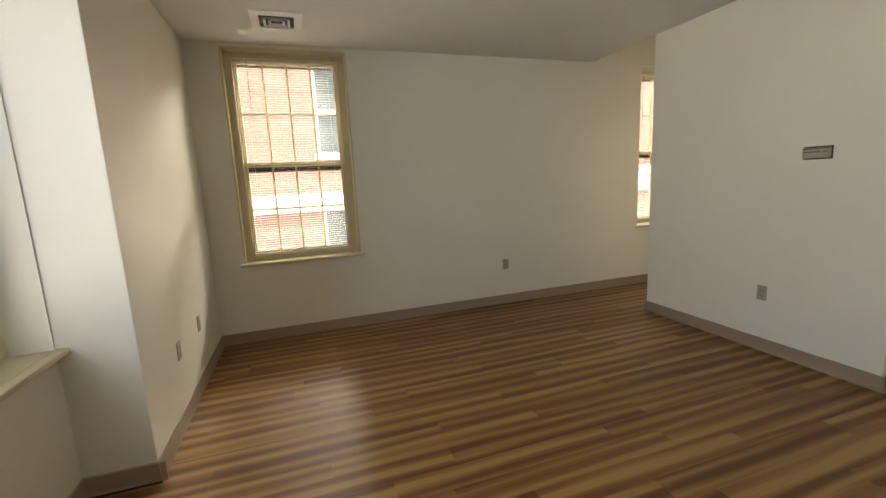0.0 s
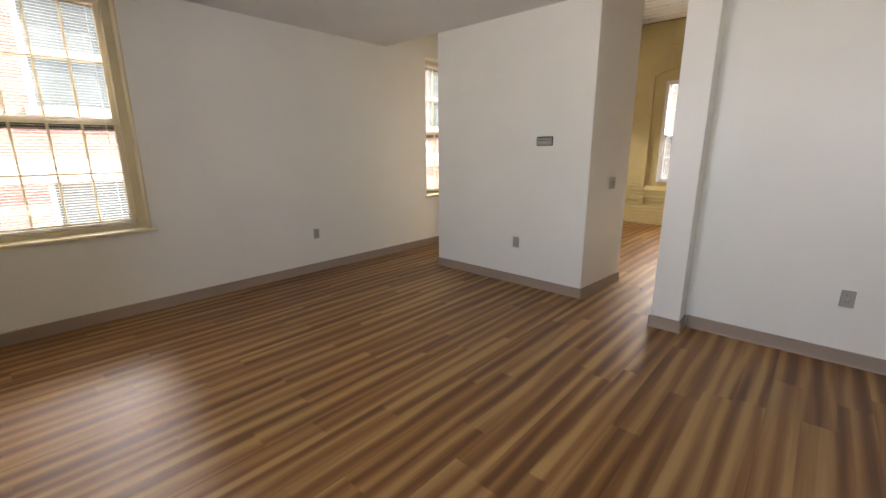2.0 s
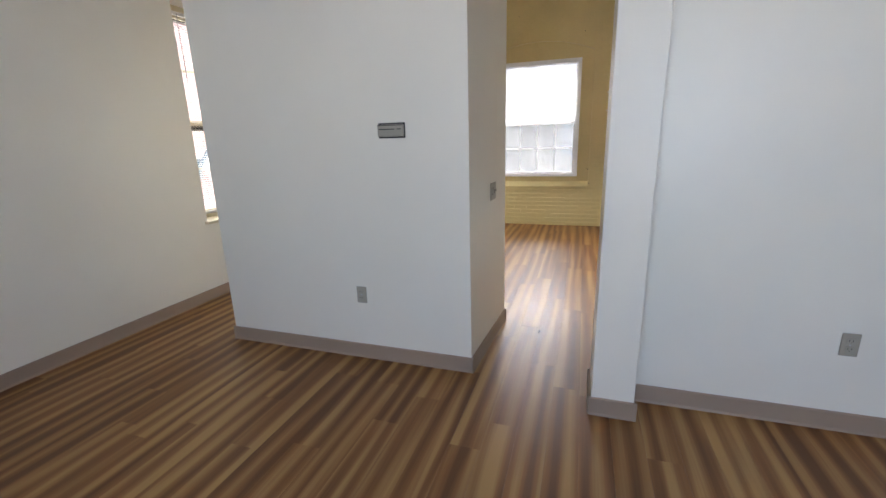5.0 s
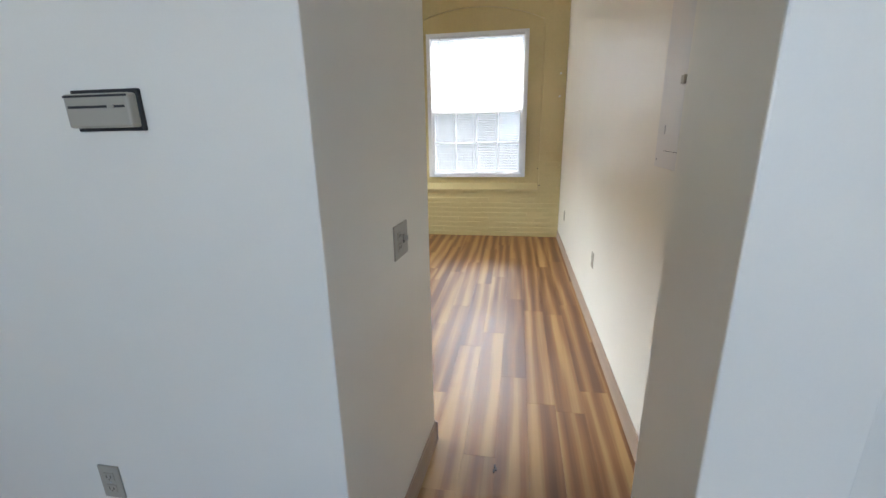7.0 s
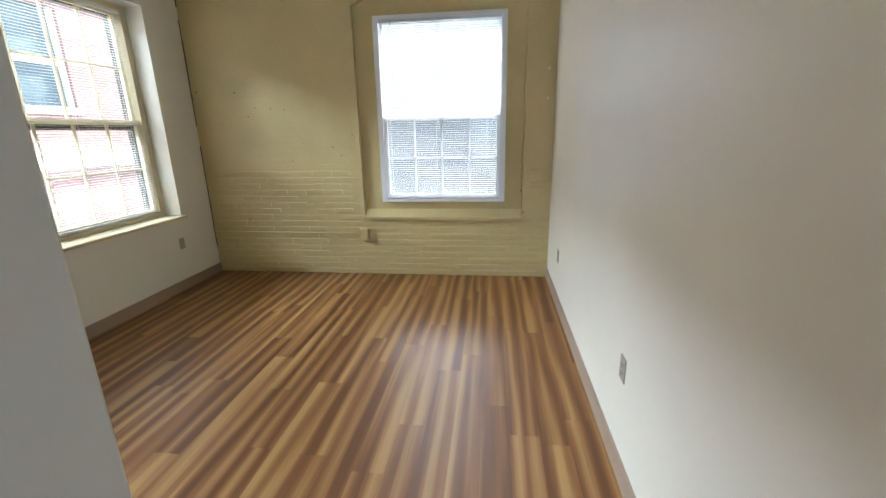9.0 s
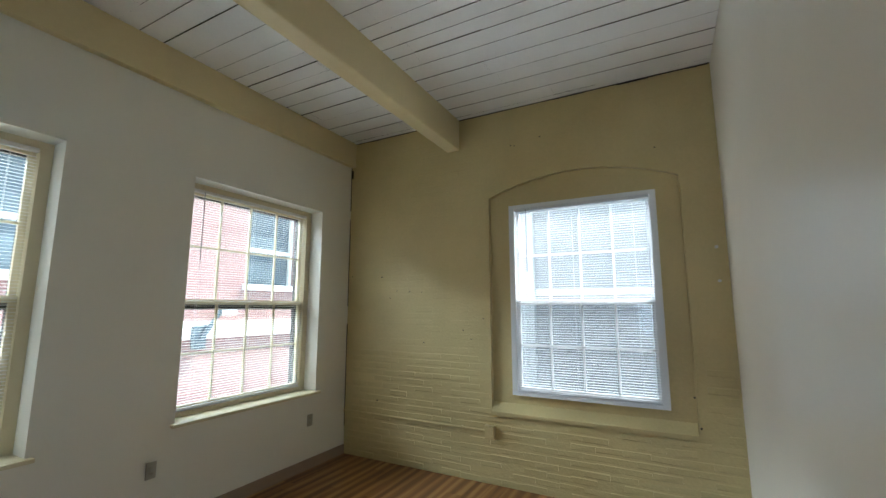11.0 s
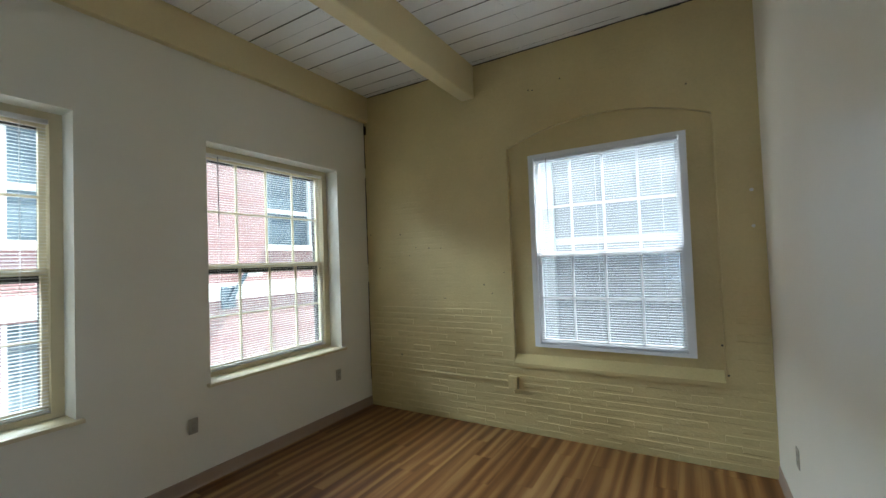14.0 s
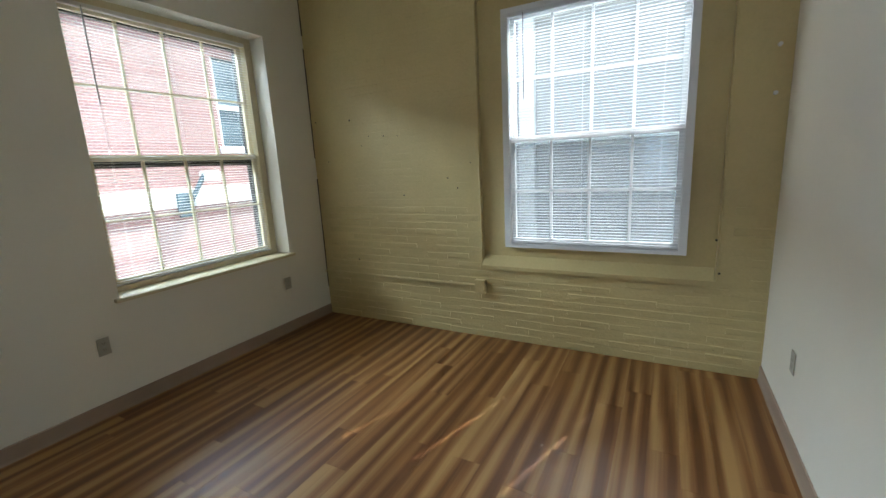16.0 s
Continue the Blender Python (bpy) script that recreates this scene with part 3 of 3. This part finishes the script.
def building(name, m, width, z0, z1, deep, wall_mat, cols, win_w, rows, label, band=None, plain_from=1e9):
    """A far house; local x across, its face at y=0 looking to -y. rows: (sill, head) of each storey's windows."""
    h = thing(name, m, label, "building")
    cuts = []
    for c in cols:
        for lo, hi in rows:
            if lo > 0 or c < plain_from:
                cuts.append((c, c + win_w, lo, hi))
    bm = bmesh.new()
    edges = sorted({0.0, width, *[c for c in cols], *[c + win_w for c in cols]})
    levels = sorted({z0, z1, *[v for r in rows for v in r]})
    for a, b in zip(edges, edges[1:]):
        for lo, hi in zip(levels, levels[1:]):
            if not any(abs(a - c[0]) < 1e-6 and abs(lo - c[2]) < 1e-6 for c in cuts):
                box(bm, a, b, 0, 0.3, lo, hi)
    part("wall", bm, wall_mat, h)
    part("core", bx(0, width, 0.5, deep, z0, z1), ROOF, h)
    part("roof", bx(-0.2, width + 0.2, -0.3, deep, z1, z1 + 0.35, soft=0.05), STONE, h)
    if band:
        part("stone_band", bx(0, width, -0.12, 0.05, *band, soft=0.02), STONE, h, "pale stone band")
    for a, b, lo, hi in cuts:
        w = part("window", bx(a, b, 0.22, 0.26, lo, hi), FARGLASS, h)
        part("frame", bx(a, a + 0.12, 0.10, 0.22, lo, hi), STONE, w)
        part("frame", bx(b - 0.12, b, 0.10, 0.22, lo, hi), STONE, w)
        part("frame", bx(a + 0.12, b - 0.12, 0.14, 0.22, (lo + hi) / 2 - 0.2, (lo + hi) / 2 - 0.05), STONE, w)
        part("sill", bx(a - 0.1, b + 0.1, -0.1, 0.22, lo - 0.2, lo, soft=0.02), STONE, w)
    return h

building("brick_building", pose(-26, 14, 0), 60, -4.5, 6.5, 12, BRICKOUT, [6.95 + 6.6 * k for k in range(8)], 2.1,
         [(-3.6, 0.62), (2.45, 5.2)], "red brick building with pale stone bands across the street", (0.68, 1.22), 36)
far = building("grey_building", pose(24, 20, 0, 0, 0, -90), 40, -4.5, 7.4, 12, RENDERED, [1.5, 5.5, 9.5, 19.6, 23.6, 27.6, 31.6], 1.3,
         [(-3.2, -1.2), (0.2, 2.0), (2.9, 4.4)], "pale grey building seen through the blind", (2.2, 2.5))
part("pilaster", bx(12.75, 13.4, -0.35, 0, -4.5, 7.4, soft=0.03), STONE, far, "white painted pilaster")
lamp = thing("street_bracket_lamp", pose(12.9, 13.86, 1.5), "small grey bracket lamp on the brick building", "lamp")
part("arm", tube(0.07, (-0.55, -0.08, -0.9), (0.0, -0.3, 0.1), 8), FARGLASS, lamp)
part("back_plate", bx(-0.75, -0.3, -0.06, 0.02, -1.1, -0.4, soft=0.02), FARGLASS, lamp)
part("head", bx(-0.05, 0.4, -0.5, -0.1, -0.1, 0.2, soft=0.05), STONE, lamp)

# ---- floor boards and wall bricks ----
def plank_mesh(length):
    bm = bx(0.0003, length - 0.0003, 0.0003, 0.1497, -0.0085, 0)
    return mesh_of("plank", bm, FLOOR)

floor_ob = bpy.data.objects["floor"]
FULL = plank_mesh(1.22)
y = YA - 0.15
row = 0
while y > -2.25:
    start = -1.05 if y < 2.5 else -0.72
    stop = XB if y > 0.5 else 3.42
    x = start - rng.uniform(0.05, 1.15)
    while x < stop:
        a, b = max(x, start), min(x + 1.22, stop)
        if b - a > 0.02:
            pl = new("plank", FULL if b - a > 1.219 else plank_mesh(b - a))
            pl.parent, pl.location = floor_ob, (a, y, rng.uniform(-0.0003, 0.0))
        x += 1.22
    y -= 0.15

def brick_mesh(seed):
    r = random.Random(seed)
    w, h, d = 0.2095, 0.059, r.uniform(0.002, 0.0075)
    bm = bmesh.new()
    back = [bm.verts.new((0.003, u, v)) for u, v in ((0, 0), (w, 0), (w, h), (0, h))]
    front = [bm.verts.new((-d + r.uniform(-0.0025, 0.0025), u + r.uniform(-.003, .003), v + r.uniform(-.006, .006)))
             for u, v in ((0.001, 0.009), (w - 0.001, 0.009), (w - 0.001, h - 0.009), (0.001, h - 0.009))]
    bm.faces.new(front[::-1])
    for i in range(4):
        j = (i + 1) % 4
        bm.faces.new((back[j], back[i], front[i], front[j]))
    bmesh.ops.recalc_face_normals(bm, faces=bm.faces[:])
    return mesh_of("brick", bm, CREAM)

KINDS = [brick_mesh(k) for k in range(10)]
verts, faces = [], []
course = 0
z = 0.004
while z < H_HIGH - 0.07:
    y = YR + 0.004 - (0.105 if course % 2 else 0.0)
    while y < YA - 0.01:
        a, b = max(y, YR + 0.004), min(y + 0.2095, YA - 0.006)
        inside = b > BR_Y[0] - 0.004 and a < BR_Y[1] + 0.004 and z + 0.06 > BR_Z[0] - 0.03 and z < max(recess_top(min(max(a, BR_Y[0]), BR_Y[1])), recess_top(min(max(b, BR_Y[0]), BR_Y[1]))) + 0.006
        if b - a > 0.03 and not inside and not (z > 1.12 and rng.random() < 0.45):
            if z < 1.12 and b - a > 0.209:
                o = new("brick", KINDS[rng.randrange(10)])
                o.parent, o.location = wall_east, (XB + rng.uniform(-0.001, 0.0035), a, z + rng.uniform(-0.004, 0.004))
            else:
                k = len(verts)
                d = rng.uniform(0.0003, 0.0013) if z > 1.12 else 0.002
                verts += [(XB + 0.002, a, z), (XB + 0.002, b, z), (XB + 0.002, b, z + 0.059), (XB + 0.002, a, z + 0.059)]
                verts += [(XB - d * rng.uniform(.6, 1.4), a + 0.006, z + 0.007), (XB - d, b - 0.006, z + 0.007 + rng.uniform(-.002, .002)),
                          (XB - d, b - 0.006, z + 0.053), (XB - d * rng.uniform(.6, 1.4), a + 0.006, z + 0.053)]
                faces += [(k + 4, k + 7, k + 6, k + 5)] + [(k + i, k + 4 + i, k + 4 + (i + 1) % 4, k + (i + 1) % 4) for i in range(4)]
        y += 0.21
    z += 0.0685
    course += 1
me = bpy.data.meshes.new("brickwork")
me.from_pydata(verts, [], faces)
me.materials.append(CREAM)
rest = new("brickwork", me)
rest.parent = wall_east
tagged(rest, "thickly painted brick courses", kind="stuff")

# old nail and plug holes in the brick
for y, z, rad in ((4.02, 1.97, 5), (3.46, 1.26, 4), (3.0, 1.4, 4), (2.91, 1.315, 4), (3.95, 1.01, 3), (4.05, 0.62, 5), (4.45, 1.99, 4), (3.81, 1.81, 3), (3.64, 1.80, 4),
                  (3.49, 1.79, 3), (4.33, 1.6, 3), (2.78, 1.52, 3), (3.9, 1.73, 3), (1.03, 0.935, 5), (1.0, 0.71, 5), (3.1, 0.795, 3), (2.46, 3.245, 4), (2.42, 3.235, 4),
                  (2.16, 3.28, 4), (1.175, 2.985, 4), (1.0, 0.165, 4)):
    part("nail_hole", tube(rad * 0.0016, (XB - 0.0045, y, z), (XB + 0.002, y, z), 7), SLOT, wall_east)
for z in (2.096, 1.829):
    part("wall_plug", tube(0.012, (XB - 0.02, 0.797, z), (XB, 0.797, z), 10), METAL, wall_east)

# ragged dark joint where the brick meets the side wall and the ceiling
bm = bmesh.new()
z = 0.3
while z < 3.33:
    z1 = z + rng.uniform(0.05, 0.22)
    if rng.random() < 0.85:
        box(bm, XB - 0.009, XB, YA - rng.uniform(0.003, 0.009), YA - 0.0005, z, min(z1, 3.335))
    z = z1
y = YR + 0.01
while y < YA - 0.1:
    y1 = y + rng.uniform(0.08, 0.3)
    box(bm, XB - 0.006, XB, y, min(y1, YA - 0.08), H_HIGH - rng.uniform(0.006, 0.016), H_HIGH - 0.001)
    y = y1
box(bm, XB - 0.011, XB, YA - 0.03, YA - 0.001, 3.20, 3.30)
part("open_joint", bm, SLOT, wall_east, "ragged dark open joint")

bm = bmesh.new()
for a, b, c in ((0, 0, 0), (0.016, 0.006, 0.3), (-0.011, 0.009, -0.4)):
    box(bm, a - 0.008, a + 0.008, b - 0.004, b + 0.004, 0.0, 0.004 + 0.003 * abs(c))
tagged(new("floor_scrap", mesh_of("floor_scrap", bm, SLOT)), "tiny dark scrap lying on the plank floor", "scrap").location = (4.105, 1.355, 0.0)

# lumpy plaster beads along the recess edges
for y, out in ((BR_Y[0], -1), (BR_Y[1], 1)):
    bm = bmesh.new()
    z = BR_Z[0] + 0.01
    rings = []
    while z < BR_Z[1]:
        w, d = 0.011 + rng.uniform(-0.003, 0.004), 0.006 + rng.uniform(-0.002, 0.003)
        rings.append([bm.verts.new(p) for p in ((XB + 0.001, y - out * 0.002, z), (XB - d, y + out * w * 0.3, z), (XB - d * 0.7, y + out * w * 0.8, z), (XB + 0.001, y + out * w * 1.3, z))])
        z += rng.uniform(0.03, 0.07)
    for p, q in zip(rings, rings[1:]):
        for i in range(3):
            bm.faces.new((p[i], p[i + 1], q[i + 1], q[i]))
    bmesh.ops.recalc_face_normals(bm, faces=bm.faces[:])
    part("plaster_bead", bm, CREAM, wall_east)
